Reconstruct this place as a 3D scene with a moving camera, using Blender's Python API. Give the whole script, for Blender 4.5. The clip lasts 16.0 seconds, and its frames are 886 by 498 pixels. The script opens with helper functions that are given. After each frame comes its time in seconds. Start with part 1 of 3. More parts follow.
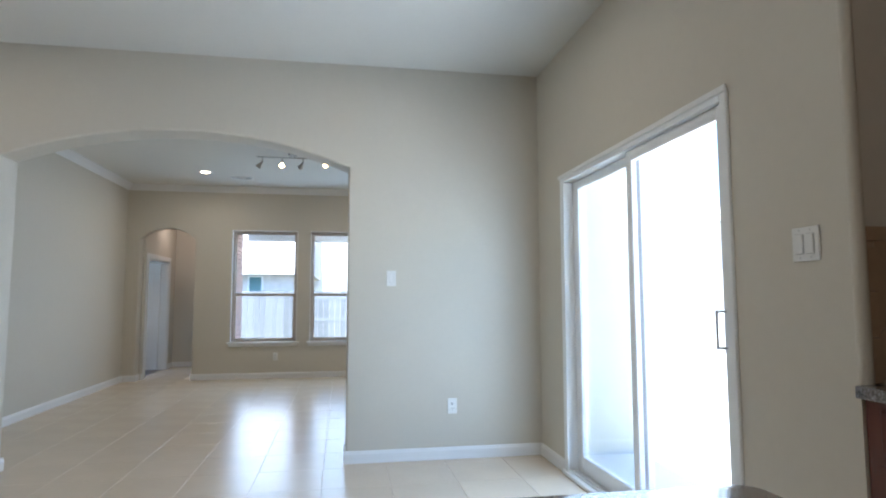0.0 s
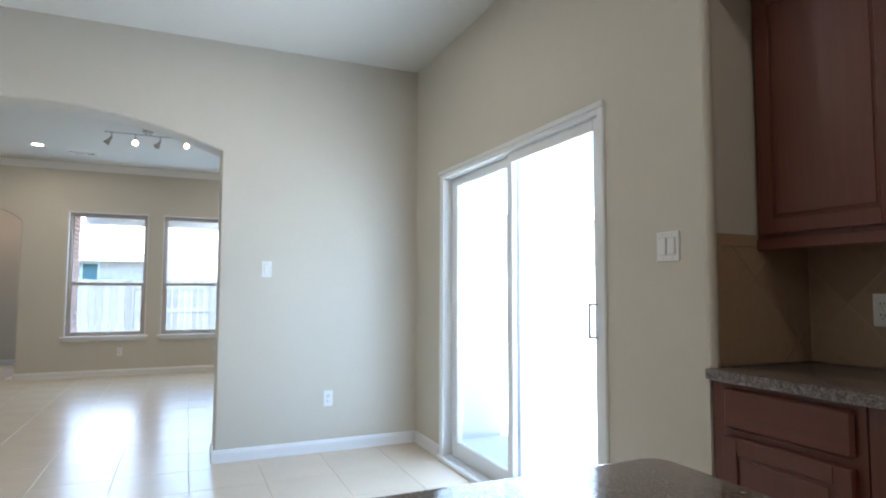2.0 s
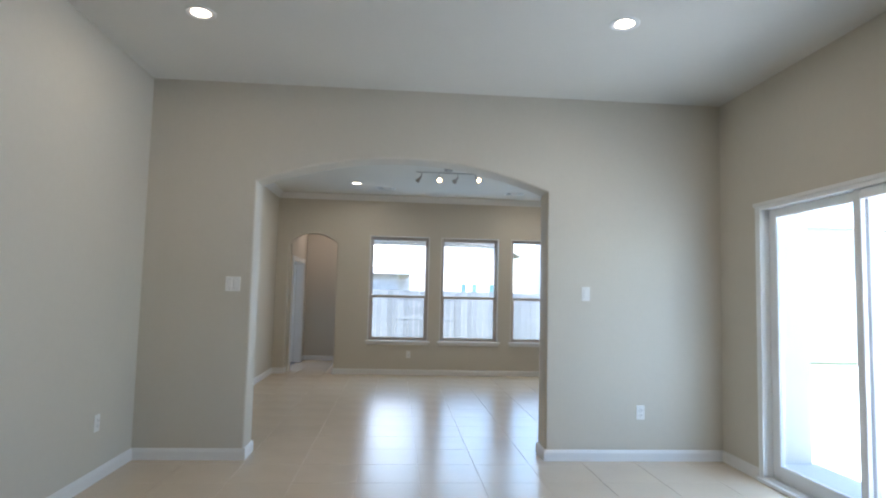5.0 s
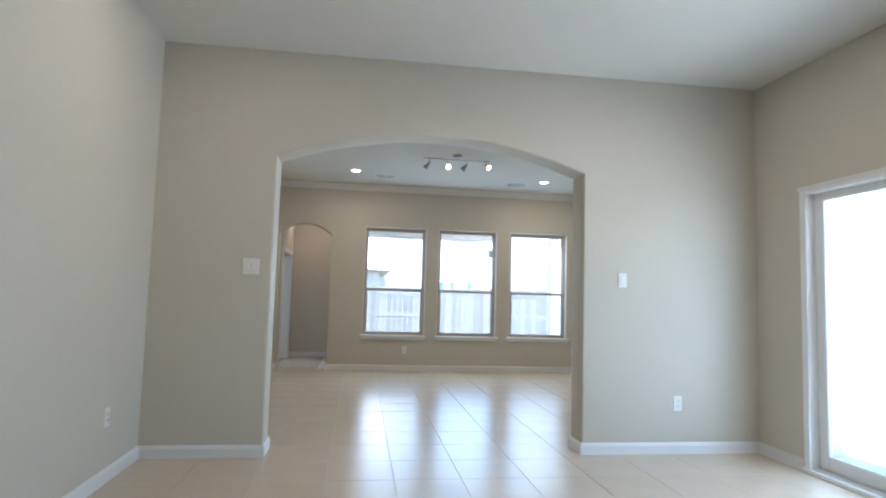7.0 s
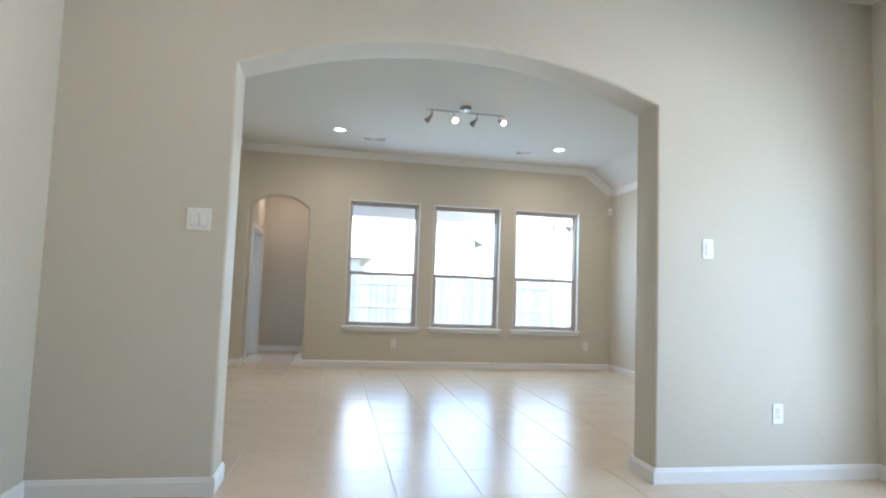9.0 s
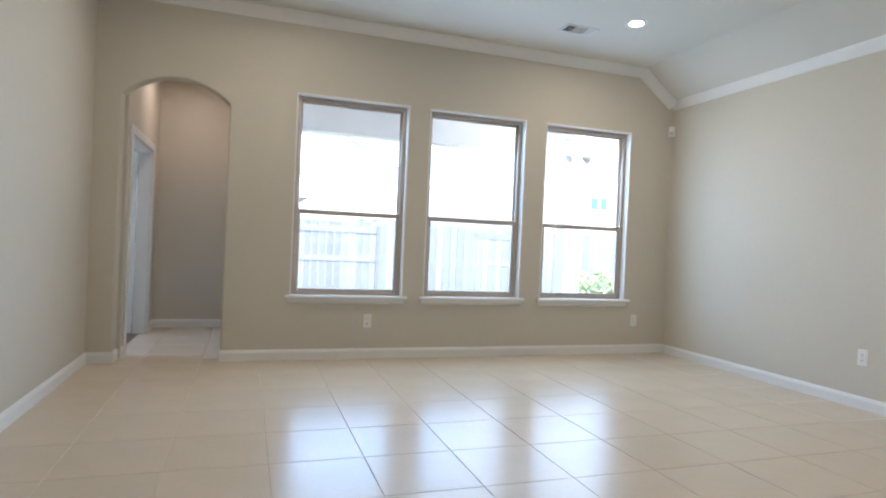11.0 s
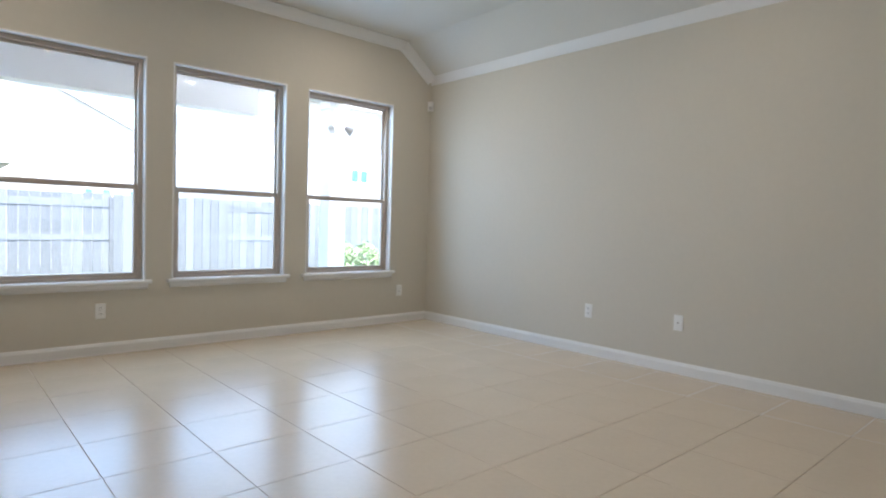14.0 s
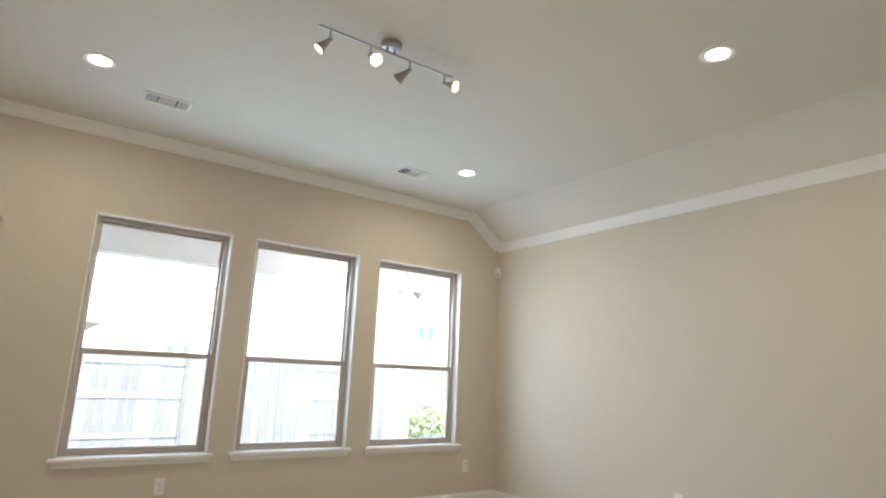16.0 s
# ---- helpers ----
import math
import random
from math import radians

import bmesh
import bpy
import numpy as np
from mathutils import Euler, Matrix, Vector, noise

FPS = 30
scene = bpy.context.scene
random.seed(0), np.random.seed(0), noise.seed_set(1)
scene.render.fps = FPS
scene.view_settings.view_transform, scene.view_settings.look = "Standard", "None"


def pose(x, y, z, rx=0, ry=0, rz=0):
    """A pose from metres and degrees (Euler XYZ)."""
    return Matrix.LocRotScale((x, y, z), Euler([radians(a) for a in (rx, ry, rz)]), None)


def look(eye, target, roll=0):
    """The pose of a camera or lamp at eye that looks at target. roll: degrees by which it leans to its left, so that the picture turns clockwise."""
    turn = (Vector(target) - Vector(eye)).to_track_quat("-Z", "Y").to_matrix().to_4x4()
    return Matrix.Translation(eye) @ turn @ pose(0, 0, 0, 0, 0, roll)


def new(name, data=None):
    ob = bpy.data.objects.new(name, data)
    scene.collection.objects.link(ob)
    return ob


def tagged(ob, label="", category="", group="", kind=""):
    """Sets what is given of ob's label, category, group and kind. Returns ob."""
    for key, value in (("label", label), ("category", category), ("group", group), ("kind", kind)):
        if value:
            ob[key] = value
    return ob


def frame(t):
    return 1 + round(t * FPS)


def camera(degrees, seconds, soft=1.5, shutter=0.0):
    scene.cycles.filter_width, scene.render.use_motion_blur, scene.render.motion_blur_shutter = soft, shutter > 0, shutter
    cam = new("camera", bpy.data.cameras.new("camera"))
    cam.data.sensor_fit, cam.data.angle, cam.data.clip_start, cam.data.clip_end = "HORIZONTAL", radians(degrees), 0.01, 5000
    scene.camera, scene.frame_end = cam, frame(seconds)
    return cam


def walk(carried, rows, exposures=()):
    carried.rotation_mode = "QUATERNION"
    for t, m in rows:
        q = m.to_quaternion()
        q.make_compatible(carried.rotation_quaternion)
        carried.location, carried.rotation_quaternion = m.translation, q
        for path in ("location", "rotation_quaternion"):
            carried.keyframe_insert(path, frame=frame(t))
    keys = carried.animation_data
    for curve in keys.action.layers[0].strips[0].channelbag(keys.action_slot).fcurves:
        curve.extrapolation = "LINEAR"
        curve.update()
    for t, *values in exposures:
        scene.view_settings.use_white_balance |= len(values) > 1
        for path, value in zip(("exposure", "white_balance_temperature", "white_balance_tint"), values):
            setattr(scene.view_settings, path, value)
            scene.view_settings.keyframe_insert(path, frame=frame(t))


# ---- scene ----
cam = camera(74.3, 16.0, soft=2.1)
PATH = [
    (0, (2.262, 1.13, 1.212), (2.602, 3.094, 1.379), -0.1),
    (0.5, (2.223, 1.166, 1.189), (2.804, 3.073, 1.357), 0.1),
    (1, (2.186, 1.186, 1.173), (2.924, 3.038, 1.326), 0.1),
    (1.5, (2.148, 1.184, 1.195), (2.942, 3.014, 1.331), 0.2),
    (2, (2.093, 1.136, 1.228), (2.895, 2.963, 1.361), 0.2),
    (2.5, (2.02, 1.056, 1.265), (2.784, 2.899, 1.399), 0.3),
    (3, (1.896, 0.934, 1.315), (2.581, 2.809, 1.447), 0.4),
    (3.5, (1.744, 0.858, 1.346), (2.336, 2.763, 1.485), 0.7),
    (4, (1.461, 0.783, 1.357), (1.963, 2.713, 1.499), 0.8),
    (4.5, (1.249, 0.768, 1.367), (1.589, 2.733, 1.512), 1.1),
    (5, (1.061, 0.805, 1.338), (1.214, 2.793, 1.489), 1.4),
    (5.2, (1.006, 0.818, 1.329), (1.124, 2.808, 1.483), 1.4),
    (7.5, (0.459, 1.355, 1.158), (0.767, 3.325, 1.314), 1.8),
    (8, (0.383, 1.578, 1.123), (0.705, 3.547, 1.27), 1.9),
    (8.5, (0.335, 1.772, 1.097), (0.688, 3.735, 1.247), 1.9),
    (9, (0.451, 2.455, 1.049), (0.81, 4.417, 1.195), 2.1),
    (9.2, (0.461, 2.722, 1.042), (0.817, 4.687, 1.157), 2.1),
    (11.3, (0.231, 5.544, 1.046), (1.026, 7.379, 1.003), 2.8),
    (11.5, (0.236, 5.566, 1.035), (1.183, 7.327, 0.987), 2.5),
    (12, (0.254, 5.549, 1.049), (1.306, 7.249, 0.997), 2.3),
    (12.5, (0.282, 5.537, 1.041), (1.445, 7.163, 0.99), 2.2),
    (13, (0.297, 5.521, 1.034), (1.56, 7.071, 0.977), 1.8),
    (13.5, (0.294, 5.531, 1.027), (1.616, 7.029, 0.958), 1.8),
    (14, (0.289, 5.561, 1.047), (1.62, 7.052, 0.963), 1.7),
    (14.5, (0.285, 5.6, 1.13), (1.564, 7.135, 1.042), 2.0),
    (15, (0.292, 5.62, 1.185), (1.503, 7.212, 1.218), 2.2),
    (15.5, (0.326, 5.622, 1.2), (1.485, 7.235, 1.431), 2.5),
    (16, (0.327, 5.63, 1.202), (1.441, 7.236, 1.624), 2.5),
]
STOPS = 3.0
walk(cam, [(t, look(eye, target, roll)) for t, eye, target, roll in PATH],
     exposures=[(t, STOPS + e, k, 11.5 if t > 9.5 else 9.5) for t, e, k in (
         (0.0, -0.4, 5600), (1.5, -0.15, 5600), (3.5, -0.2, 5650), (5.0, -0.55, 5700), (7.5, -0.2, 5750), (9.0, 0.05, 5800),
         (11.5, -0.12, 5850), (12.5, -0.18, 5850), (14.5, -0.3, 5900), (15.2, -0.08, 6200), (16.0, 0.0, 6550))])

# ---- world, sun, large lights ----
SUN_EL, SUN_AZ = 76.0, 190.0   # azimuth clockwise from +y
world = bpy.data.worlds.new("sky_world")
scene.world = world
world.use_nodes = True
wn = world.node_tree.nodes
sky = wn.new("ShaderNodeTexSky")
sky.sky_type, sky.sun_disc = 'NISHITA', False
sky.sun_elevation, sky.sun_rotation = radians(SUN_EL), radians(SUN_AZ)
wn["Background"].inputs[1].default_value = 0.15
world.node_tree.links.new(sky.outputs[0], wn["Background"].inputs[0])

sun_data = bpy.data.lights.new("sun", 'SUN')
sun_data.energy, sun_data.angle, sun_data.color = 5.0, radians(0.5), (1.0, 0.96, 0.9)
sun = new("sun", sun_data)
_a, _e = radians(SUN_AZ), radians(SUN_EL)
_d = Vector((math.sin(_a) * math.cos(_e), math.cos(_a) * math.cos(_e), math.sin(_e)))
sun.matrix_world = look(_d * 40, (0, 0, 0))


def area_lamp(name, eye, target, sx, sy, watts, colour, disk=False):
    data = bpy.data.lights.new(name, 'AREA')
    data.shape = 'DISK' if disk else 'RECTANGLE'
    data.size = sx
    if not disk:
        data.size_y = sy
    data.energy, data.color = watts, colour
    ob = new(name, data)
    ob.matrix_world = look(eye, target)
    return ob


DOOR_W, WINDOW_W, CAN_W, HALL_W = 4.5, 2.2, 1.4, 0.7
area_lamp("door_daylight", (3.80, 4.17, 1.05), (1.80, 4.17, 1.0), 1.7, 1.9, DOOR_W, (0.62, 0.81, 1.0))
for wx in (1.09, 2.26, 3.445):
    area_lamp("window_daylight", (wx, 10.64, 1.4), (wx, 8.64, 1.1), 0.9, 1.58, WINDOW_W, (0.50, 0.75, 1.0))


# ---- materials ----
def mat(name, colour, rough=0.5, metal=0.0, vary=0.06, fine=60.0, coarse=2.0, bump=0.0, bump_scale=200.0, spec=0.5, rnd=0.0, rough_vary=0.0):
    m = bpy.data.materials.new(name)
    m.use_nodes = True
    nt, n, l = m.node_tree, m.node_tree.nodes, m.node_tree.links
    b = n["Principled BSDF"]
    b.inputs["Metallic"].default_value = metal
    b.inputs["Roughness"].default_value = rough
    b.inputs["Specular IOR Level"].default_value = spec
    tc = n.new("ShaderNodeTexCoord")
    n1, n2 = n.new("ShaderNodeTexNoise"), n.new("ShaderNodeTexNoise")
    n1.inputs["Scale"].default_value, n2.inputs["Scale"].default_value = coarse, fine
    n1.inputs["Detail"].default_value = n2.inputs["Detail"].default_value = 4
    add = n.new("ShaderNodeMath")
    add.operation = 'ADD'
    for q in (n1, n2):
        l.new(tc.outputs["Object"], q.inputs["Vector"])
    l.new(n1.outputs["Fac"], add.inputs[0]), l.new(n2.outputs["Fac"], add.inputs[1])
    fac = add.outputs[0]
    if rnd:
        oi, mu, ad = n.new("ShaderNodeObjectInfo"), n.new("ShaderNodeMath"), n.new("ShaderNodeMath")
        mu.operation, mu.inputs[1].default_value = 'MULTIPLY', rnd
        l.new(oi.outputs["Random"], mu.inputs[0]), l.new(mu.outputs[0], ad.inputs[0]), l.new(fac, ad.inputs[1])
        fac = ad.outputs[0]
    mr = n.new("ShaderNodeMapRange")
    mr.inputs[1].default_value, mr.inputs[2].default_value = 0.5, 1.5
    mr.inputs[3].default_value, mr.inputs[4].default_value = 1 - vary, 1 + vary
    l.new(fac, mr.inputs[0])
    mx = n.new("ShaderNodeVectorMath")
    mx.operation = 'SCALE'
    mx.inputs[0].default_value = colour
    l.new(mr.outputs[0], mx.inputs["Scale"])
    l.new(mx.outputs[0], b.inputs["Base Color"])
    if rough_vary:
        rr = n.new("ShaderNodeMapRange")
        rr.inputs[1].default_value, rr.inputs[2].default_value = 0.3, 0.7
        rr.inputs[3].default_value, rr.inputs[4].default_value = rough - rough_vary, rough + rough_vary
        l.new(n1.outputs["Fac"], rr.inputs[0]), l.new(rr.outputs[0], b.inputs["Roughness"])
    if bump:
        nb, bp = n.new("ShaderNodeTexNoise"), n.new("ShaderNodeBump")
        nb.inputs["Scale"].default_value, nb.inputs["Detail"].default_value = bump_scale, 2
        bp.inputs["Strength"].default_value, bp.inputs["Distance"].default_value = bump, 0.002
        l.new(tc.outputs["Object"], nb.inputs["Vector"])
        l.new(nb.outputs["Fac"], bp.inputs["Height"]), l.new(bp.outputs[0], b.inputs["Normal"])
    return m


def wood(name, dark, light, rough, grain_axis, grain=18.0):
    m = mat(name, dark, rough, fine=40, bump=0.08, bump_scale=120)
    n, l = m.node_tree.nodes, m.node_tree.links
    tc = n.new("ShaderNodeTexCoord")
    mp, ns, cr = n.new("ShaderNodeMapping"), n.new("ShaderNodeTexNoise"), n.new("ShaderNodeValToRGB")
    sc = [grain * 3] * 3
    sc[grain_axis] = grain * 0.15
    mp.inputs["Scale"].default_value = sc
    ns.inputs["Scale"].default_value, ns.inputs["Detail"].default_value, ns.inputs["Distortion"].default_value = 1.0, 6, 0.6
    cr.color_ramp.elements[0].color, cr.color_ramp.elements[1].color = (*dark, 1), (*light, 1)
    cr.color_ramp.elements[0].position, cr.color_ramp.elements[1].position = 0.3, 0.7
    l.new(tc.outputs["Object"], mp.inputs[0]), l.new(mp.outputs[0], ns.inputs["Vector"])
    l.new(ns.outputs["Fac"], cr.inputs[0]), l.new(cr.outputs[0], n["Principled BSDF"].inputs["Base Color"])
    return m


def granite(name):
    m = mat(name, (0.2, 0.17, 0.15), 0.12)
    n, l = m.node_tree.nodes, m.node_tree.links
    tc, v, cr, ns, mx = (n.new("ShaderNodeTexCoord"), n.new("ShaderNodeTexVoronoi"), n.new("ShaderNodeValToRGB"),
                         n.new("ShaderNodeTexNoise"), n.new("ShaderNodeMix"))
    v.inputs["Scale"].default_value = 210
    ns.inputs["Scale"].default_value, ns.inputs["Detail"].default_value = 55, 5
    e = cr.color_ramp.elements
    e[0].position, e[0].color = 0.1, (0.035, 0.028, 0.025, 1)
    e[1].position, e[1].color = 0.9, (0.30, 0.26, 0.24, 1)
    for pos, c in ((0.35, (0.09, 0.065, 0.054, 1)), (0.6, (0.17, 0.135, 0.118, 1))):
        x = e.new(pos)
        x.color = c
    sep = n.new("ShaderNodeSeparateColor")
    mx.data_type = 'FLOAT'
    mx.inputs[0].default_value = 0.45
    l.new(tc.outputs["Object"], v.inputs["Vector"]), l.new(tc.outputs["Object"], ns.inputs["Vector"])
    l.new(v.outputs["Color"], sep.inputs[0]), l.new(sep.outputs[0], mx.inputs[2]), l.new(ns.outputs["Fac"], mx.inputs[3])
    l.new(mx.outputs[0], cr.inputs[0]), l.new(cr.outputs[0], n["Principled BSDF"].inputs["Base Color"])
    return m


def glow(name, colour, strength):
    m = bpy.data.materials.new(name)
    m.use_nodes = True
    n, l = m.node_tree.nodes, m.node_tree.links
    em = n.new("ShaderNodeEmission")
    em.inputs[0].default_value, em.inputs[1].default_value = (*colour, 1), strength
    l.new(em.outputs[0], n["Material Output"].inputs[0])
    return m


def pane_glass(name, tint=(0.985, 0.987, 0.99)):
    m = bpy.data.materials.new(name)
    m.use_nodes = True
    n, l = m.node_tree.nodes, m.node_tree.links
    tr, gl, lw, mx = n.new("ShaderNodeBsdfTransparent"), n.new("ShaderNodeBsdfGlossy"), n.new("ShaderNodeLayerWeight"), n.new("ShaderNodeMixShader")
    pw, mr = n.new("ShaderNodeMath"), n.new("ShaderNodeMapRange")
    pw.operation, pw.inputs[1].default_value = 'POWER', 5.0
    mr.inputs[3].default_value, mr.inputs[4].default_value = 0.025, 0.7
    tr.inputs[0].default_value = (*tint, 1)
    gl.inputs["Roughness"].default_value = 0.01
    lw.inputs[0].default_value = 0.5
    l.new(lw.outputs["Facing"], pw.inputs[0]), l.new(pw.outputs[0], mr.inputs[0]), l.new(mr.outputs[0], mx.inputs[0])
    l.new(tr.outputs[0], mx.inputs[1]), l.new(gl.outputs[0], mx.inputs[2])
    l.new(mx.outputs[0], n["Material Output"].inputs[0])
    return m


WALL = mat("wall_paint", (0.612, 0.566, 0.478), 0.6, vary=0.025, coarse=0.8, fine=25, bump=0.25, bump_scale=160, spec=0.35)
CEIL = mat("ceiling_paint", (0.70, 0.675, 0.615), 0.75, vary=0.02, coarse=0.7, fine=30, bump=0.3, bump_scale=140, spec=0.2)
TRIM = mat("trim_paint", (0.80, 0.79, 0.77), 0.35, vary=0.02, bump=0.04, bump_scale=90)
TILE = mat("floor_tile_glaze", (0.64, 0.535, 0.405), 0.26, vary=0.05, coarse=3, fine=35, bump=0.03, bump_scale=60, rnd=0.25, rough_vary=0.015)
GROUT = mat("grout", (0.63, 0.525, 0.40), 0.7, vary=0.08, bump=0.3)
PALEGROUT = mat("pale_grout", (0.44, 0.33, 0.23), 0.9, vary=0.08)
TAUPE = mat("window_frame_taupe", (0.48, 0.41, 0.345), 0.45, vary=0.05)
VINYL = mat("white_vinyl", (0.87, 0.88, 0.88), 0.3, vary=0.015)
PLASTIC = mat("white_plastic", (0.82, 0.81, 0.78), 0.3, vary=0.01)
SLOT = mat("dark_slot", (0.05, 0.045, 0.04), 0.6)
VENTSHADE = mat("vent_cavity_shade", (0.06, 0.06, 0.065), 0.8)
GAP = mat("shadow_gap", (0.55, 0.54, 0.52), 0.6)
NICKEL = mat("brushed_nickel", (0.42, 0.39, 0.36), 0.32, 0.9, vary=0.06, fine=200)
CABINET = wood("cherry_cabinet", (0.098, 0.025, 0.0135), (0.125, 0.033, 0.0175), 0.34, 2)
CABINET_H = wood("cherry_cabinet_cross", (0.098, 0.025, 0.0135), (0.125, 0.033, 0.0175), 0.34, 1)
GRANITE = granite("speckled_granite")
SPLASH = mat("backsplash_tile_glaze", (0.36, 0.25, 0.155), 0.28, vary=0.1, coarse=5, fine=40, bump=0.05, rnd=0.3)
HANDLE = mat("grey_handle_enamel", (0.5, 0.5, 0.51), 0.35)
GLASS = pane_glass("window_glass")
SCREEN = pane_glass("insect_screen_mesh", (0.86, 0.91, 0.92))
CANGLOW = glow("can_lamp_glow", (1.0, 0.80, 0.56), 3.2)
BULB = glow("spot_bulb_glow", (1.0, 0.66, 0.34), 4.0)
BRICK = mat("red_brick", (0.47, 0.34, 0.295), 0.85, vary=0.3, coarse=8, fine=60, bump=0.5, bump_scale=90, rnd=0.7)
MORTAR = mat("mortar", (0.5, 0.47, 0.43), 0.95, vary=0.1)
FENCE = mat("weathered_fence_wood", (0.16, 0.17, 0.178), 0.85, vary=0.42, coarse=3, fine=40, bump=0.3, bump_scale=50, rnd=0.6)
HOUSEBRICK = mat("pale_house_brick", (0.70, 0.66, 0.63), 0.9, vary=0.2, coarse=2, fine=9, bump=0.3)
ROOF = mat("grey_shingles", (0.5, 0.46, 0.43), 0.9, vary=0.2, coarse=2, fine=12)
GRASS = mat("lawn", (0.065, 0.078, 0.036), 0.95, vary=0.35, coarse=0.8, fine=30, bump=0.5, bump_scale=80)
CONCRETE = mat("patio_concrete", (0.60, 0.59, 0.57), 0.85, vary=0.12, coarse=1.2, fine=40, bump=0.2)
LEAF = mat("shrub_leaf", (0.27, 0.36, 0.18), 0.5, vary=0.4, coarse=6, fine=30)
BARK = mat("shrub_stem", (0.12, 0.09, 0.06), 0.9)
SOFFIT = mat("painted_soffit", (0.82, 0.81, 0.80), 0.7, vary=0.04)
DARKFLOOR = mat("dark_wood_floor", (0.09, 0.06, 0.045), 0.4, vary=0.15)
BLIND = mat("blue_grey_blind", (0.11, 0.22, 0.235), 0.5, vary=0.05)


# ---- builders ----
def box(bm, x0, x1, y0, y1, z0, z1, bev=0.0, seg=1):
    r = bmesh.ops.create_cube(bm, size=1.0, matrix=Matrix.Translation(((x0 + x1) / 2, (y0 + y1) / 2, (z0 + z1) / 2))
                              @ Matrix.Diagonal((x1 - x0, y1 - y0, z1 - z0, 1)))
    if bev:
        es = {e for v in r["verts"] for e in v.link_edges}
        bmesh.ops.bevel(bm, geom=list(es), offset=bev, segments=seg, affect='EDGES', profile=0.5)
    return bm


def boxes(*rows, bev=0.0, seg=1):
    bm = bmesh.new()
    for r in rows:
        box(bm, *r, bev=bev, seg=seg)
    return bm


def prism(outline, axis, a, b, bm=None, round_edges=None):
    """An outline of 2D points pushed along an axis ('x', 'y' or 'z') from a to b. round_edges: test(p, q) and radius for edges to round."""
    bm = bm or bmesh.new()
    put = {"x": lambda u, v, w: (w, u, v), "y": lambda u, v, w: (u, w, v), "z": lambda u, v, w: (u, v, w)}[axis]
    lo = [bm.verts.new(put(u, v, a)) for u, v in outline]
    hi = [bm.verts.new(put(u, v, b)) for u, v in outline]
    n = len(outline)
    faces = [bm.faces.new(lo), bm.faces.new(hi)]
    for i in range(n):
        faces.append(bm.faces.new((lo[i], lo[(i + 1) % n], hi[(i + 1) % n], hi[i])))
    bmesh.ops.recalc_face_normals(bm, faces=faces)
    if round_edges:
        test, rad = round_edges
        es = []
        for ring in (lo, hi):
            for i in range(n):
                if test(outline[i], outline[(i + 1) % n]):
                    es.append(bm.edges.get((ring[i], ring[(i + 1) % n])))
        bmesh.ops.bevel(bm, geom=es, offset=rad, segments=4, affect='EDGES', profile=0.5)
    return bm


def lathe(profile, m=Matrix(), n=24, bm=None):
    """Radius and height points turned round z."""
    bm = bm or bmesh.new()
    rings = [[bm.verts.new(m @ Vector((r * math.cos(2 * math.pi * i / n), r * math.sin(2 * math.pi * i / n), z))) for i in range(n)] for r, z in profile]
    for p, q in zip(rings, rings[1:]):
        for i in range(n):
            bm.faces.new((p[i], p[(i + 1) % n], q[(i + 1) % n], q[i]))
    for ring in (rings[0], rings[-1]):
        bm.faces.new(ring)
    bmesh.ops.recalc_face_normals(bm, faces=bm.faces[:])
    return bm


def mesh(name, bm, material, smooth=False):
    me = bpy.data.meshes.new(name)
    bm.to_mesh(me)
    bm.free()
    me.materials.append(material)
    if smooth:
        for f in me.polygons:
            f.use_smooth = True
        me.set_sharp_from_angle(angle=radians(35))
    return me


def part(name, bm, material, parent, label="", smooth=False):
    ob = new(name, mesh(name, bm, material, smooth))
    ob.parent = parent
    ob.visible_shadow = material not in (GLASS, SCREEN)
    if label:
        ob["label"] = label
    return ob


def thing(name, label, category, group="", at=(0, 0, 0)):
    ob = new(name)
    ob.empty_display_size = 0.1
    ob.location = at
    return tagged(ob, label, category, group)


def setting(name, bm, material, label, category, smooth=False):
    return tagged(new(name, mesh(name, bm, material, smooth)), label, category, kind="structure")


def arc(x0, x1, spring, rise, n=20):
    """Points of a segmental arch from x1 back to x0."""
    half, cx = (x1 - x0) / 2, (x0 + x1) / 2
    r = (half * half + rise * rise) / (2 * rise)
    top = math.asin(half / r)
    return [(cx + r * math.sin(a), spring + rise - r + r * math.cos(a)) for a in [top - 2 * top * i / n for i in range(n + 1)]]


# ---- plan ----
XW, XE = -0.95, 3.817        # breakfast side walls
YA, YA2 = 5.60, 5.85         # arch wall
FXW, FXE = -0.90, 4.435      # family room side walls
YB, YB2 = 10.47, 10.63       # window wall
ZK, ZF = 3.02, 2.92          # ceilings
YS = -1.6                    # south end of the kitchen
NX, NY, NZ = 4.37, 2.69, 2.43  # kitchen niche: back, north side, soffit
AX0, AX1, ASP, ARI = -0.10, 2.305, 2.21, 0.232
HX0, HX1, HSP, HRI = -0.715, 0.07, 2.10, 0.165
DY0, DY1, DZ = 3.24, 5.10, 2.075
WIN = [(0.60, 1.585), (1.775, 2.745), (2.955, 3.935)]
WZ0, WZ1 = 0.545, 2.262

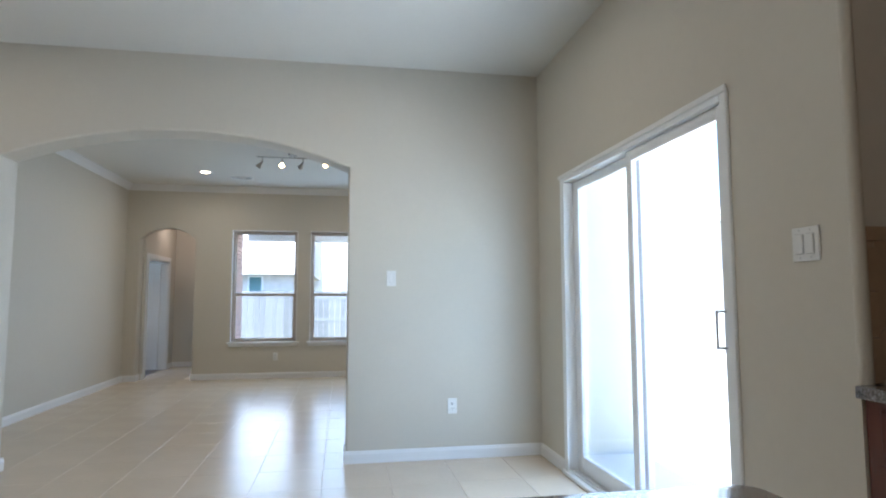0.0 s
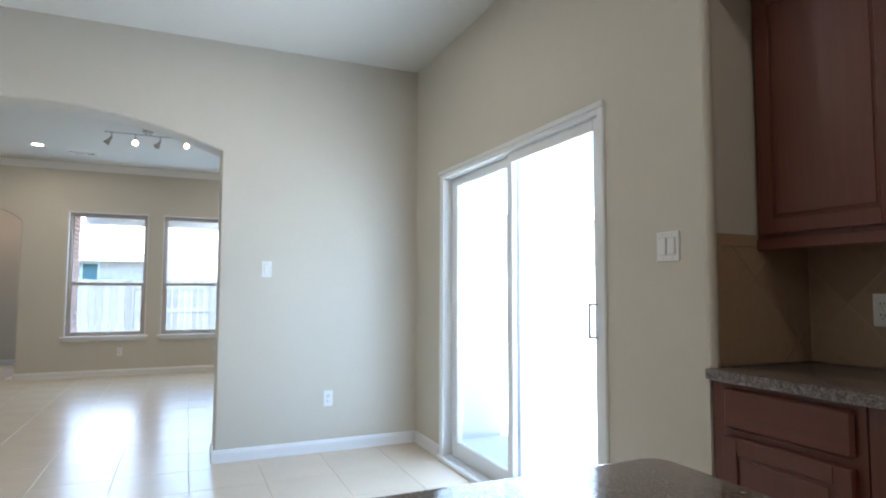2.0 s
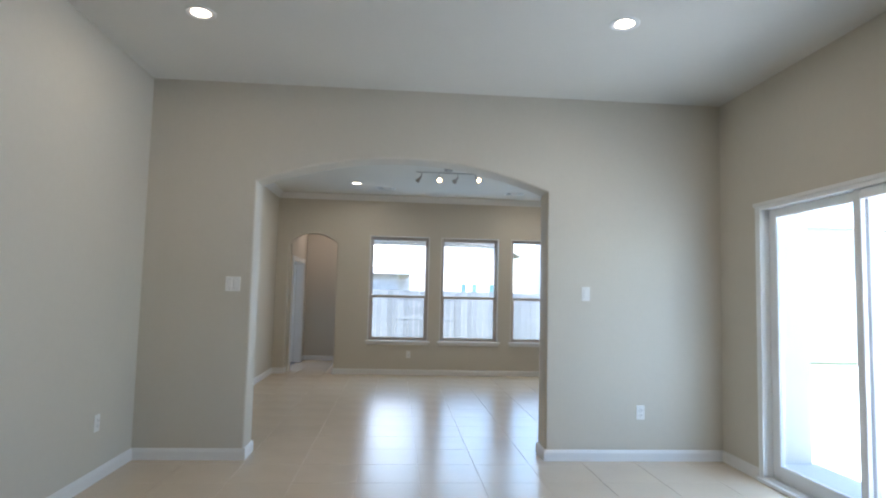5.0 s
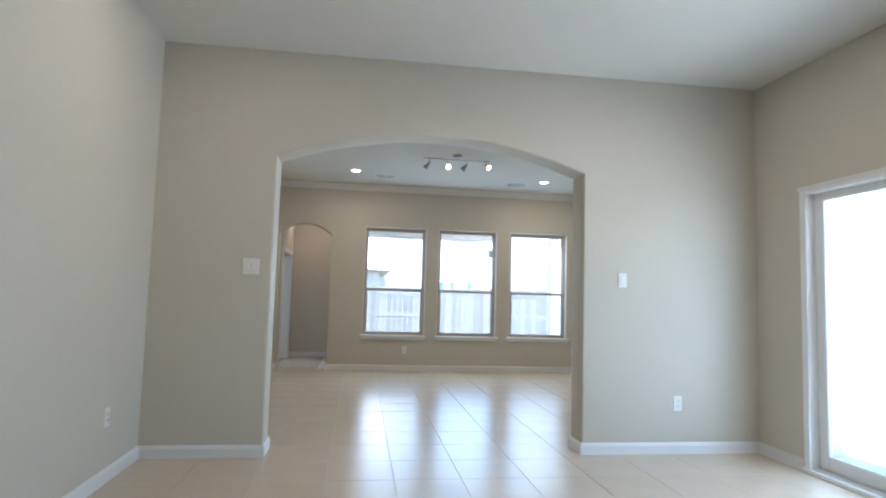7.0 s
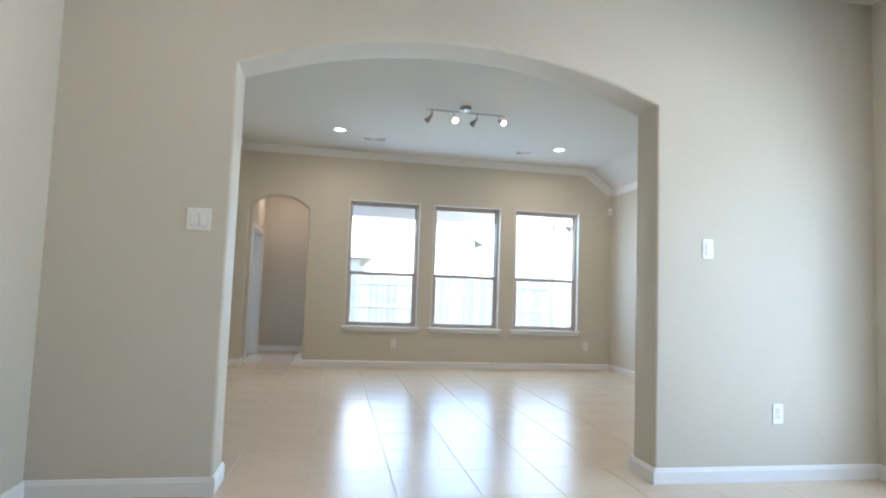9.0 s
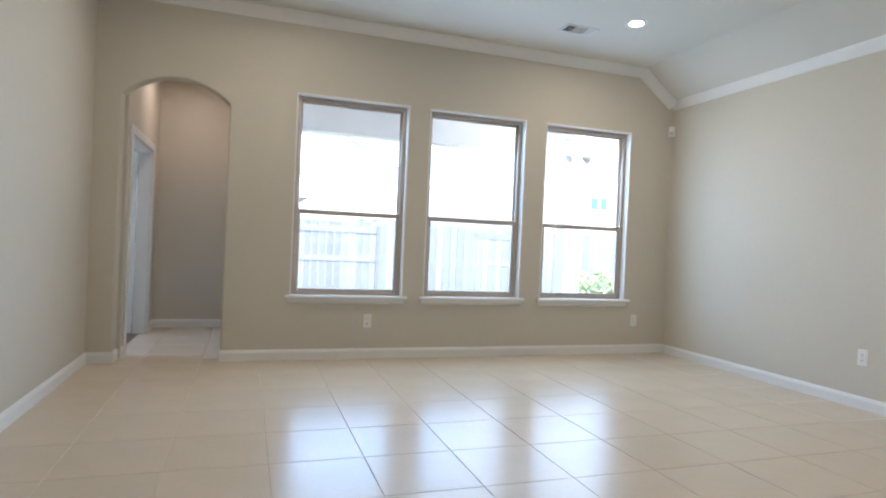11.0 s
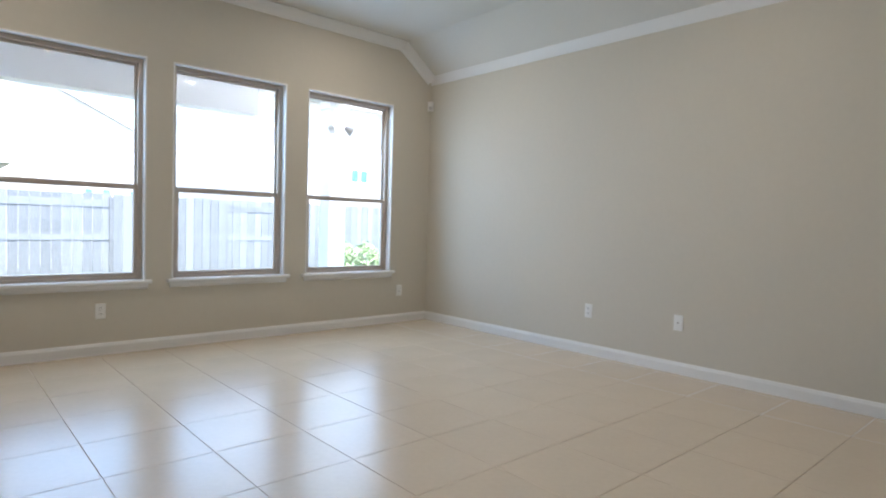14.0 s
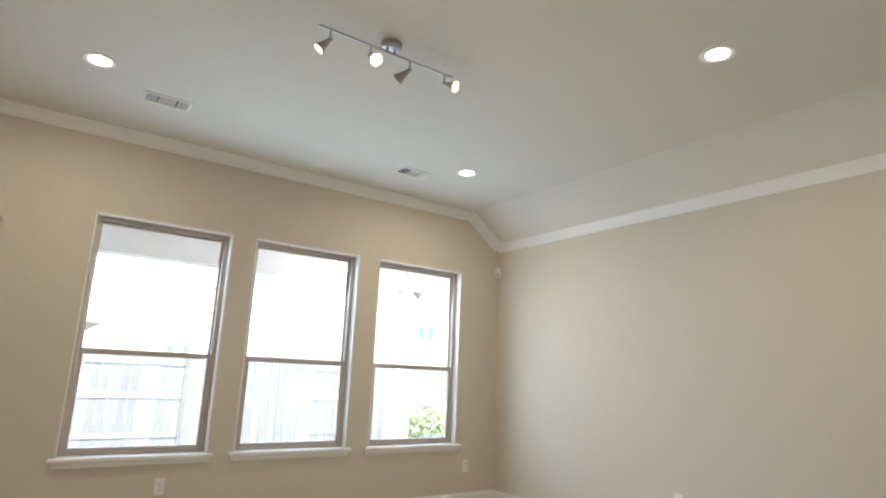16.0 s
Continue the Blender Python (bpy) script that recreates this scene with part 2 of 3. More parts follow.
# ---- walls ----
o = [(XW - 0.12, 0), (AX0, 0)] + arc(AX0, AX1, ASP, ARI)[::-1] + [(AX1, 0), (4.6, 0), (4.6, 3.15), (XW - 0.12, 3.15)]
inside = lambda p, q: all(AX0 - 1e-4 <= u[0] <= AX1 + 1e-4 and u[1] < 2.6 for u in (p, q)) and not (p[1] == q[1] == 0)
setting("wall_arch", prism(o, "y", YA, YA2, round_edges=(inside, 0.018)), WALL, "beige painted wall with a wide rounded-edge arched opening", "wall", True)

bm = boxes((XE, XE + 0.15, DY1, YA, 0, 3.15), (XE, XE + 0.15, DY0, DY1, DZ, 3.15))
prism([(XE, NY), (XE + 0.15, NY), (XE + 0.15, DY0), (XE, DY0)], "z", 0, NZ, bm)
box(bm, XE, XE + 0.15, YS, DY0, NZ + 0.0005, 3.15)
setting("wall_east", bm, WALL, "beige painted wall with the sliding door opening", "wall")
# rounded corner bead where the wall turns into the kitchen recess
bm = bmesh.new()
prism([(XE + 0.02 + 0.022 * math.cos(a), NY - 0.0 + 0.022 * math.sin(a)) for a in [i * math.pi / 8 for i in range(16)]], "z", 0.948, NZ, bm)
setting("trim_corner_bead", bm, WALL, "rounded beige plaster corner of the kitchen recess", "wall trim", True)
setting("wall_niche_side", boxes((XE + 0.15, NX + 0.15, NY, NY + 0.15, 0, 3.15)), WALL, "beige painted side wall of the kitchen recess", "wall")
setting("wall_niche_back", boxes((NX, NX + 0.15, YS, NY, 0, 3.15)), WALL, "beige painted wall behind the kitchen cabinets", "wall")
setting("ceiling_niche", boxes((XE + 0.15, NX, YS, NY, NZ, NZ + 0.1)), WALL, "painted soffit over the kitchen cabinets", "ceiling")
setting("wall_west", boxes((XW - 0.12, XW, YS, YA, 0, 3.15)), WALL, "plain beige painted wall", "wall")
setting("wall_south", boxes((XW - 0.12, NX + 0.15, YS - 0.12, YS, 0, 3.15)), WALL, "plain beige painted wall closing the kitchen", "wall")
setting("ceiling_kitchen", boxes((XW - 0.12, NX + 0.15, YS - 0.12, YA, ZK, ZK + 0.12)), CEIL, "flat off-white textured ceiling", "ceiling")

setting("wall_family_west", boxes((FXW - 0.12, FXW, YA2, YB, 0, 3.1)), WALL, "plain beige painted family room wall", "wall")
setting("wall_family_east", boxes((FXE, FXE + 0.15, YA2, YB, 0, 3.1)), WALL, "plain beige painted family room wall", "wall")
o = [(FXW - 0.12, 0), (HX0, 0)] + arc(HX0, HX1, HSP, HRI, 14)[::-1] + [(HX1, 0), (WIN[0][0], 0), (WIN[0][0], 3.1), (FXW - 0.12, 3.1)]
inside2 = lambda p, q: all(HX0 - 1e-4 <= u[0] <= HX1 + 1e-4 and u[1] < 2.4 for u in (p, q)) and not (p[1] == q[1] == 0)
bm = prism(o, "y", YB, YB2, round_edges=(inside2, 0.016))
for i, (a, b) in enumerate(WIN):
    box(bm, a, b, YB, YB2, 0, WZ0)
    box(bm, a, b, YB, YB2, WZ1, 3.1)
    box(bm, b, WIN[i + 1][0] if i < 2 else FXE + 0.15, YB, YB2, 0, 3.1)
setting("wall_window", bm, WALL, "beige painted wall with three windows and a small arch", "wall", True)
# flat ceiling with a sloped band down to the east wall
setting("ceiling_family", prism([(FXW - 0.12, ZF), (4.02, ZF), (FXE + 0.15, 2.51), (FXE + 0.15, 3.12), (FXW - 0.12, 3.12)], "y", YA2, YB), CEIL,
        "off-white ceiling with a sloped band along one side", "ceiling")

# hall behind the small arch, and the room off it
HW, HD0, HD1, HDZ, HN = -0.69, 10.80, 11.90, 1.835, 12.32   # hall wall, its doorway, far wall
setting("wall_hall_west", boxes((HW - 0.11, HW, YB2, HD0, 0, 2.8), (HW - 0.11, HW, HD1, HN + 0.12, 0, 2.8), (HW - 0.11, HW, HD0, HD1, HDZ, 2.8)), WALL, "beige hall wall with a doorway", "wall")
setting("wall_hall_north", boxes((HW, 0.22, HN, HN + 0.12, 0, 2.8)), WALL, "plain beige wall at the end of the hall", "wall")
setting("wall_hall_east", boxes((0.12, 0.22, YB2, HN, 0, 2.8)), WALL, "plain beige hall wall", "wall")
setting("ceiling_hall", boxes((-3.0, 0.22, YB2, 12.76, 2.7, 2.8)), CEIL, "flat off-white hall ceiling", "ceiling")
bm = boxes((-3.0, -2.9, 10.6, 11.1, 0, 2.7), (-3.0, -2.9, 12.0, 12.76, 0, 2.7), (-3.0, -2.9, 11.1, 12.0, 0, 0.8), (-3.0, -2.9, 11.1, 12.0, 2.1, 2.7),
           (-3.0, HW - 0.11, 10.5, 10.6, 0, 2.7), (-2.9, HW, 12.66, 12.76, 0, 2.7), (HW - 0.11, HW, HN + 0.12, 12.66, 0, 2.7))
setting("wall_side_room", bm, WALL, "beige walls of the side room off the hall", "wall")
area_lamp("side_room_daylight", (-2.95, 11.55, 1.45), (-0.5, 11.55, 1.2), 0.85, 1.25, 4.2, (0.52, 0.70, 1.0))
setting("floor_side_room", boxes((-2.9, HW - 0.06, 10.6, 12.66, -0.05, 0.003)), DARKFLOOR, "dark floor of the side room", "floor")


# ---- mouldings ----
def run(name, bm, label, cat):
    setting(name, bm, TRIM, label, cat)


BH, BT = 0.088, 0.015


def base_profile():
    return [(0, 0), (BT, 0), (BT, BH - 0.022), (BT - 0.004, BH - 0.014), (BT - 0.007, BH - 0.004), (0.004, BH), (0, BH)]


def base_x(x0, x1, y, side):
    run("baseboard", prism([(y + side * u, v) for u, v in base_profile()], "x", x0, x1), "white painted baseboard along the floor", "baseboard")


def base_y(y0, y1, x, side):
    run("baseboard", prism([(x + side * u, v) for u, v in base_profile()], "y", y0, y1), "white painted baseboard along the floor", "baseboard")


base_x(XW, AX0 + 0.013, YA, -1)
base_x(AX1 - 0.013, XE, YA, -1)
base_y(YA - 0.013, YA2 + 0.013, AX0, 1)
base_y(YA - 0.013, YA2 + 0.013, AX1, -1)
base_y(YS, YA, XW, 1)
base_y(DY1 + 0.002, YA, XE, -1)
base_y(NY, DY0 - 0.002, XE, -1)
base_y(YA2, YB, FXW, 1)
base_y(YA2, YB, FXE, -1)
base_x(HX1 - 0.013, FXE, YB, -1)
base_x(FXW, HX0 + 0.013, YB, -1)
base_y(YB - 0.013, YB2, HX0, 1)
base_y(YB - 0.013, YB2, HX1, -1)
base_x(HW, 0.12, HN, -1)
base_y(HD1 + 0.077, HN, HW, 1)
base_y(YB2, HD0 - 0.077, HW, 1)
base_x(FXW, AX0, YA2, 1)
base_x(AX1, FXE, YA2, 1)


def crown(p0, p1, inward, down, size=0.088):
    """A crown moulding between two points of the wall-ceiling corner."""
    p0, p1, inward, down = Vector(p0), Vector(p1), Vector(inward), Vector(down)
    s = size
    prof = [(0, 0), (s * 0.95, 0), (s * 0.95, s * 0.14), (s * 0.8, s * 0.2), (s * 0.62, s * 0.42), (s * 0.36, s * 0.66), (s * 0.2, s * 0.8), (s * 0.14, s), (0, s)]
    bm = bmesh.new()
    a = [bm.verts.new(p0 + inward * u + down * v) for u, v in prof]
    b = [bm.verts.new(p1 + inward * u + down * v) for u, v in prof]
    n = len(prof)
    bm.faces.new(a), bm.faces.new(b)
    for i in range(n):
        bm.faces.new((a[i], a[(i + 1) % n], b[(i + 1) % n], b[i]))
    bmesh.ops.recalc_face_normals(bm, faces=bm.faces[:])
    setting("trim_crown", bm, TRIM, "white painted crown moulding below the ceiling", "crown moulding", True)


SZ = ZF - (FXE - 4.02) * (ZF - 2.51) / (FXE + 0.15 - 4.02)
sl = Vector((FXE - 4.02, 0, SZ - ZF)).normalized()
crown((FXW, YB, ZF), (4.06, YB, ZF), (0, -1, 0), (0, 0, -1))
crown((4.03, YB, ZF), (FXE, YB, SZ), (0, -1, 0), (sl.z, 0, -sl.x))
crown((FXE, YA2, SZ), (FXE, YB, SZ), (-sl.x * 0.45, 0, -sl.z * 0.45), (0, 0, -1), 0.075)
crown((FXW, YA2, ZF), (FXW, YB, ZF), (1, 0, 0), (0, 0, -1))
crown((FXW, YA2, ZF), (4.06, YA2, ZF), (0, 1, 0), (0, 0, -1))


# ---- windows ----
def window(i, x0, x1):
    w = tagged(new("window_%d" % i), "taupe single-hung window with white sill", "window", kind="structure")
    w.location = ((x0 + x1) / 2, YB, WZ0)
    h, H = (x1 - x0) / 2, WZ1 - WZ0
    mid = 1.265 - WZ0
    t = 0.012
    part("jamb", boxes((-h, -h + t, -0.004, 0.088, 0, H)), TRIM, w, "white painted window reveal")
    part("jamb", boxes((h - t, h, -0.004, 0.088, 0, H)), TRIM, w, "white painted window reveal")
    part("head", boxes((-h + t, h - t, -0.004, 0.088, H - t, H)), TRIM, w, "white painted window reveal")
    part("window_sill", prism([(-0.045, 0.006), (-0.05, 0.0), (-0.05, -0.016), (-0.045, -0.022), (0.088, -0.022), (0.088, 0.006)], "x", -h - 0.035, h + 0.035), TRIM, w, "white painted projecting sill")
    part("apron", prism([(-0.001, -0.023), (-0.02, -0.023), (-0.018, -0.05), (-0.008, -0.062), (-0.001, -0.064)], "x", -h - 0.015, h + 0.015), TRIM, w, "white moulded apron under the sill")
    f, fw, y0, y1 = h - t, 0.034, 0.062, 0.14
    b = lambda *r: boxes(*r, bev=0.003)
    fr = part("window_frame", b((-f, -f + fw, y0, y1, 0.008, H - t), (f - fw, f, y0, y1, 0.008, H - t), (-f + fw, f - fw, y0, y1, H - t - fw, H - t), (-f + fw, f - fw, y0, y1, 0.008, 0.03)), TAUPE, w)
    g = f - fw
    lo = part("lower_sash", b((-g, -g + 0.026, y0 + 0.008, y0 + 0.034, 0.03, mid + 0.022), (g - 0.026, g, y0 + 0.008, y0 + 0.034, 0.03, mid + 0.022),
                              (-g + 0.026, g - 0.026, y0 + 0.008, y0 + 0.034, 0.03, 0.058), (-g + 0.026, g - 0.026, y0 + 0.004, y0 + 0.034, mid - 0.02, mid + 0.022)), TAUPE, w)
    part("sash_latch", b((-0.03, 0.03, y0 - 0.006, y0 + 0.004, mid + 0.004, mid + 0.016)), TAUPE, lo)
    part("pane", boxes((-g + 0.026, g - 0.026, y0 + 0.018, y0 + 0.022, 0.058, mid - 0.02)), GLASS, lo)
    up = part("upper_sash", b((-g, -g + 0.014, y0 + 0.042, y0 + 0.066, mid - 0.01, H - t - fw), (g - 0.014, g, y0 + 0.042, y0 + 0.066, mid - 0.01, H - t - fw),
                              (-g + 0.014, g - 0.014, y0 + 0.042, y0 + 0.066, H - t - fw - 0.014, H - t - fw), (-g + 0.014, g - 0.014, y0 + 0.042, y0 + 0.066, mid - 0.01, mid + 0.02)), TAUPE, w)
    part("pane", boxes((-g + 0.014, g - 0.014, y0 + 0.05, y0 + 0.054, mid + 0.02, H - t - fw - 0.014)), GLASS, up)


for i, (a, b) in enumerate(WIN):
    window(i + 1, a, b)

# ---- sliding door ----
d = tagged(new("door_1"), "white vinyl sliding glass patio door, closed", "sliding door", kind="structure")
d.location = (XE, DY0, 0)
W = DY1 - DY0
b = lambda *r: boxes(*r, bev=0.004)
part("door_frame", b((-0.012, 0.13, 0, 0.045, 0, DZ), (-0.012, 0.13, W - 0.06, W, 0, DZ), (-0.012, 0.13, 0.045, W - 0.06, DZ - 0.045, DZ)), VINYL, d)
part("head_trim", b((-0.022, -0.012, -0.012, W + 0.012, DZ - 0.018, DZ + 0.012)), TRIM, d, "thin white trim over the door head")
sill = part("threshold", b((-0.03, 0.13, 0, W, 0.0, 0.03)), VINYL, d, "white sill with slide tracks")
for xx in (0.0, 0.03, 0.07):
    part("slide_track", boxes((xx, xx + 0.006, 0.046, W - 0.062, 0.03, 0.042)), VINYL, sill)
M = W * 0.473


def leaf(name, y0, y1, x0, x1, st, far=0.055):
    z0, z1 = 0.043, DZ - 0.046
    p = part(name, b((x0, x1, y0, y0 + st, z0, z1), (x0, x1, y1 - far, y1, z0, z1), (x0, x1, y0 + st, y1 - far, z1 - 0.06, z1), (x0, x1, y0 + st, y1 - far, z0, z0 + 0.1)), VINYL, d)
    part("pane", boxes(((x0 + x1) / 2 - 0.003, (x0 + x1) / 2 + 0.003, y0 + st, y1 - far, z0 + 0.1, z1 - 0.06)), GLASS, p)
    return p


slide = leaf("sliding_panel", 0.047, M + 0.03, 0.012, 0.048, 0.055)
fixed = leaf("fixed_panel", M - 0.03, W - 0.062, 0.062, 0.098, 0.055, 0.085)
part("insect_screen", boxes((0.108, 0.110, M + 0.02, W - 0.14, 0.13, DZ - 0.1)), SCREEN, fixed, "fine grey insect screen outside the fixed pane")
hd = part("door_handle", boxes((0.004, 0.012, 0.060, 0.090, 0.99, 1.17), bev=0.003), VINYL, slide, "white backplate of the pull handle")
part("grip", boxes((-0.035, 0.004, 0.069, 0.081, 1.0, 1.010), (-0.035, 0.004, 0.069, 0.081, 1.150, 1.16), (-0.042, -0.034, 0.069, 0.081, 1.0, 1.16), bev=0.002), HANDLE, hd, 'grey metal pull loop')

# ---- hall door ----
dd = tagged(new("door_2"), "white panelled door standing open into the side room", "door", kind="structure")
c = lambda *r: boxes(*r, bev=0.004)
part("casing", c((HW, HW + 0.018, HD0 - 0.075, HD0, 0, HDZ + 0.075), (HW, HW + 0.018, HD1, HD1 + 0.075, 0, HDZ + 0.075), (HW, HW + 0.018, HD0, HD1, HDZ, HDZ + 0.075)), TRIM, dd, "white door casing")
part("jamb", c((HW - 0.12, HW, HD0, HD0 + 0.02, 0, HDZ), (HW - 0.12, HW, HD1 - 0.02, HD1, 0, HDZ), (HW - 0.12, HW, HD0 + 0.02, HD1 - 0.02, HDZ - 0.02, HDZ)), TRIM, dd)
bm = boxes((-0.95, 0, -0.035, 0, 0.012, HDZ - 0.025), bev=0.002)
for z0, z1 in ((0.2, 0.82), (0.96, 1.68)):
    for x0, x1 in ((-0.85, -0.53), (-0.43, -0.11)):
        box(bm, x0, x1, -0.041, -0.034, z0, z1, bev=0.004)
lf = part("leaf", bm, TRIM, dd, "white panelled door leaf")
lf.matrix_local = pose(HW - 0.125, HD1 - 0.022, 0, 0, 0, 6)
for z in (0.2, 0.92, 1.6):
    part("hinge", boxes((-0.006, 0.006, -0.005, 0.006, z, z + 0.09)), NICKEL, lf)


# ---- ceiling fittings ----
def can_light(x, y, z, watts=CAN_W):
    t = thing("recessed_ceiling_light", "lit round recessed ceiling light with white trim ring", "ceiling light", "recessed ceiling lights", (x, y, z))
    part("trim_ring", lathe([(0.060, 0.0), (0.092, 0.0), (0.092, -0.004), (0.085, -0.008), (0.068, -0.006), (0.058, 0.0)], n=36), TRIM, t, smooth=True)
    part("lens", lathe([(0.0575, -0.001), (0.0575, -0.003), (0.045, -0.0035)], n=36), CANGLOW, t, "glowing warm white lens")
    area_lamp("can_lamp", (x, y, z - 0.012), (x, y + 0.0001, z - 1), 0.12, 0.12, watts, (1.0, 0.84, 0.66), True)


can_light(-0.19, 4.385, ZK, 0.75)
can_light(2.41, 4.195, ZK, 1.3)
for x, y, z in ((0.425, 9.38, ZF), (3.205, 9.47, ZF), (3.07, 7.12, ZF)):
    can_light(x, y, z)
# two unseen cans, added to brighten the kitchen and its east wall
can_light(3.25, 1.45, ZK, 0.6)
can_light(1.3, 1.0, ZK, 1.2)
area_lamp("hall_lamp", (-0.3, 11.6, 2.66), (-0.3, 11.6001, 0), 0.14, 0.14, HALL_W, (1.0, 0.78, 0.64), True)


def ceiling_vent(x, y, z, w, h):
    t = thing("ceiling_vent", "white rectangular ceiling air register with slats", "air vent", "ceiling vents", (x, y, z))
    part("frame", boxes((-w / 2, -w / 2 + 0.022, -h / 2, h / 2, -0.008, 0), (w / 2 - 0.022, w / 2, -h / 2, h / 2, -0.008, 0), (-w / 2 + 0.022, w / 2 - 0.022, -h / 2, -h / 2 + 0.022, -0.008, 0),
                        (-w / 2 + 0.022, w / 2 - 0.022, h / 2 - 0.022, h / 2, -0.008, 0), bev=0.002), PLASTIC, t)
    # dark sheet above the slats, coloured as the shade inside the duct
    part("shade_sheet", boxes((-w / 2 + 0.022, w / 2 - 0.022, -h / 2 + 0.022, h / 2 - 0.022, -0.002, -0.0005)), VENTSHADE, t)
    iw, ih = w - 0.044, h - 0.044
    for k in range(5):
        for s in (-1, 1):
            m = Matrix.Translation((s * (iw / 2 - 0.008 - k * 0.013), 0, -0.006)) @ pose(0, 0, 0, 0, s * 35, 0)
            bm = boxes((-0.0045, 0.0045, -ih / 2, ih / 2, -0.0008, 0.0008))
            bm.transform(m)
            part("slat", bm, PLASTIC, t)
    for k in range(7):
        bm = boxes((-iw / 2 + 0.075, iw / 2 - 0.075, -0.005, 0.005, -0.0008, 0.0008))
        bm.transform(Matrix.Translation((0, -ih / 2 + 0.007 + k * (ih - 0.014) / 6, -0.006)) @ pose(0, 0, 0, -48, 0, 0))
        part("slat", bm, PLASTIC, t)


ceiling_vent(0.85, 9.70, ZF, 0.30, 0.17)
ceiling_vent(2.855, 9.785, ZF, 0.30, 0.17)

# track light
tl = thing("track_light", "brushed nickel track light with four cone spots", "track light", at=(1.672, 8.135, ZF))
part("canopy", lathe([(0.056, 0), (0.058, -0.006), (0.055, -0.026), (0.046, -0.033), (0.0, -0.034)][:4], n=32), NICKEL, tl, smooth=True)
part("stem", lathe([(0.007, -0.03), (0.007, -0.052)], Matrix.Translation((-0.022, 0, 0)), 12), NICKEL, tl, smooth=True)
part("stem", lathe([(0.007, -0.03), (0.007, -0.052)], Matrix.Translation((0.022, 0, 0)), 12), NICKEL, tl, smooth=True)
part("bar", boxes((-0.41, 0.41, -0.006, 0.006, -0.062, -0.05), bev=0.003), NICKEL, tl)


def spot(x, way):
    st = part("arm", lathe([(0.005, -0.061), (0.005, -0.108)], Matrix.Translation((x, 0, 0)), 12), NICKEL, tl, smooth=True)
    part("joint", lathe([(0.004, -0.01), (0.011, -0.007), (0.011, 0.007), (0.004, 0.01)], Matrix.Translation((x, 0, -0.110)) @ pose(0, 0, 0, 90, 0, 0), 12), NICKEL, st, smooth=True)
    m = Matrix.Translation((x, 0, -0.110)) @ Vector(way).normalized().to_track_quat('Z', 'Y').to_matrix().to_4x4()
    sh = part("shade", lathe([(0.008, -0.004), (0.012, 0.010), (0.015, 0.026), (0.021, 0.05), (0.034, 0.084), (0.032, 0.084), (0.0195, 0.05), (0.009, 0.026)], m, 24), NICKEL, tl, "cone shaped nickel shade", True)
    part("bulb", lathe([(0.010, 0.040), (0.017, 0.055), (0.024, 0.070), (0.021, 0.076), (0.010, 0.079)], m, 20), BULB, sh, "glowing warm bulb", True)


spot(-0.345, (-0.6, 0.25, -0.75))
spot(-0.12, (0.05, -0.75, -0.65))
spot(0.12, (-0.45, 0.8, -0.55))
spot(0.35, (0.45, -0.8, -0.45))


# ---- wall plates ----
def wall_m(x, y, z, face):
    return pose(x, y, z, 0, 0, {"-y": 0, "-x": -90, "+x": 90}[face])


def switch_plate(m, gangs):
    t = thing("light_switch", "white rocker switch plate with %s on the wall" % ("two rockers" if gangs == 2 else "one rocker"), "light switch", "light switches")
    t.matrix_basis = m
    w = 0.035 + 0.023 * (gangs - 1)
    part("plate", boxes((-w, w, -0.007, 0, -0.058, 0.058), bev=0.003, seg=2), PLASTIC, t)
    for g in range(gangs):
        cx = (g - (gangs - 1) / 2) * 0.046
        # grey rim paints the shade line in the gap around the rocker
        part("rocker_gap_shade", boxes((cx - 0.0185, cx + 0.0185, -0.0078, -0.007, -0.035, 0.035)), GAP, t)
        bm = boxes((cx - 0.0165, cx + 0.0165, -0.0125, -0.0078, -0.033, 0.033), bev=0.002)
        part("rocker", bm, PLASTIC, t)
        for z in (-0.047, 0.047):
            part("screw", lathe([(0.0028, 0), (0.0028, 0.001), (0.001, 0.0014)], Matrix.Translation((cx, -0.007, z)) @ pose(0, 0, 0, 90), 10), GAP, t)


def outlet(m):
    t = thing("wall_outlet", "white duplex power outlet low on the wall", "power outlet", "wall outlets")
    t.matrix_basis = m
    part("plate", boxes((-0.035, 0.035, -0.006, 0, -0.058, 0.058), bev=0.003, seg=2), PLASTIC, t)
    for z in (-0.02, 0.02):
        f = part("receptacle", lathe([(0.0165, 0), (0.0165, 0.003), (0.015, 0.004)], Matrix.Translation((0, -0.006, z)) @ pose(0, 0, 0, 90), 20), PLASTIC, t)
        part("slot", boxes((-0.0075, -0.005, -0.0112, -0.0098, z - 0.002, z + 0.008)), SLOT, f)
        part("slot", boxes((0.005, 0.0075, -0.0112, -0.0098, z - 0.002, z + 0.008)), SLOT, f)
        part("slot", boxes((-0.002, 0.002, -0.0112, -0.0098, z - 0.011, z - 0.007)), SLOT, f)
    part("screw", lathe([(0.003, 0), (0.003, 0.001), (0.001, 0.0014)], Matrix.Translation((0, -0.006, 0)) @ pose(0, 0, 0, 90), 10), GAP, t)


switch_plate(wall_m(-0.245, YA, 1.372, "-y"), 2)
switch_plate(wall_m(2.635, YA, 1.362, "-y"), 1)
switch_plate(wall_m(XE, 2.868, 1.393, "-x"), 2)
outlet(wall_m(3.105, YA, 0.392, "-y"))
outlet(wall_m(XW, 5.035, 0.40, "+x"))
outlet(wall_m(1.277, YB, 0.328, "-y"))
outlet(wall_m(4.06, YB, 0.338, "-y"))
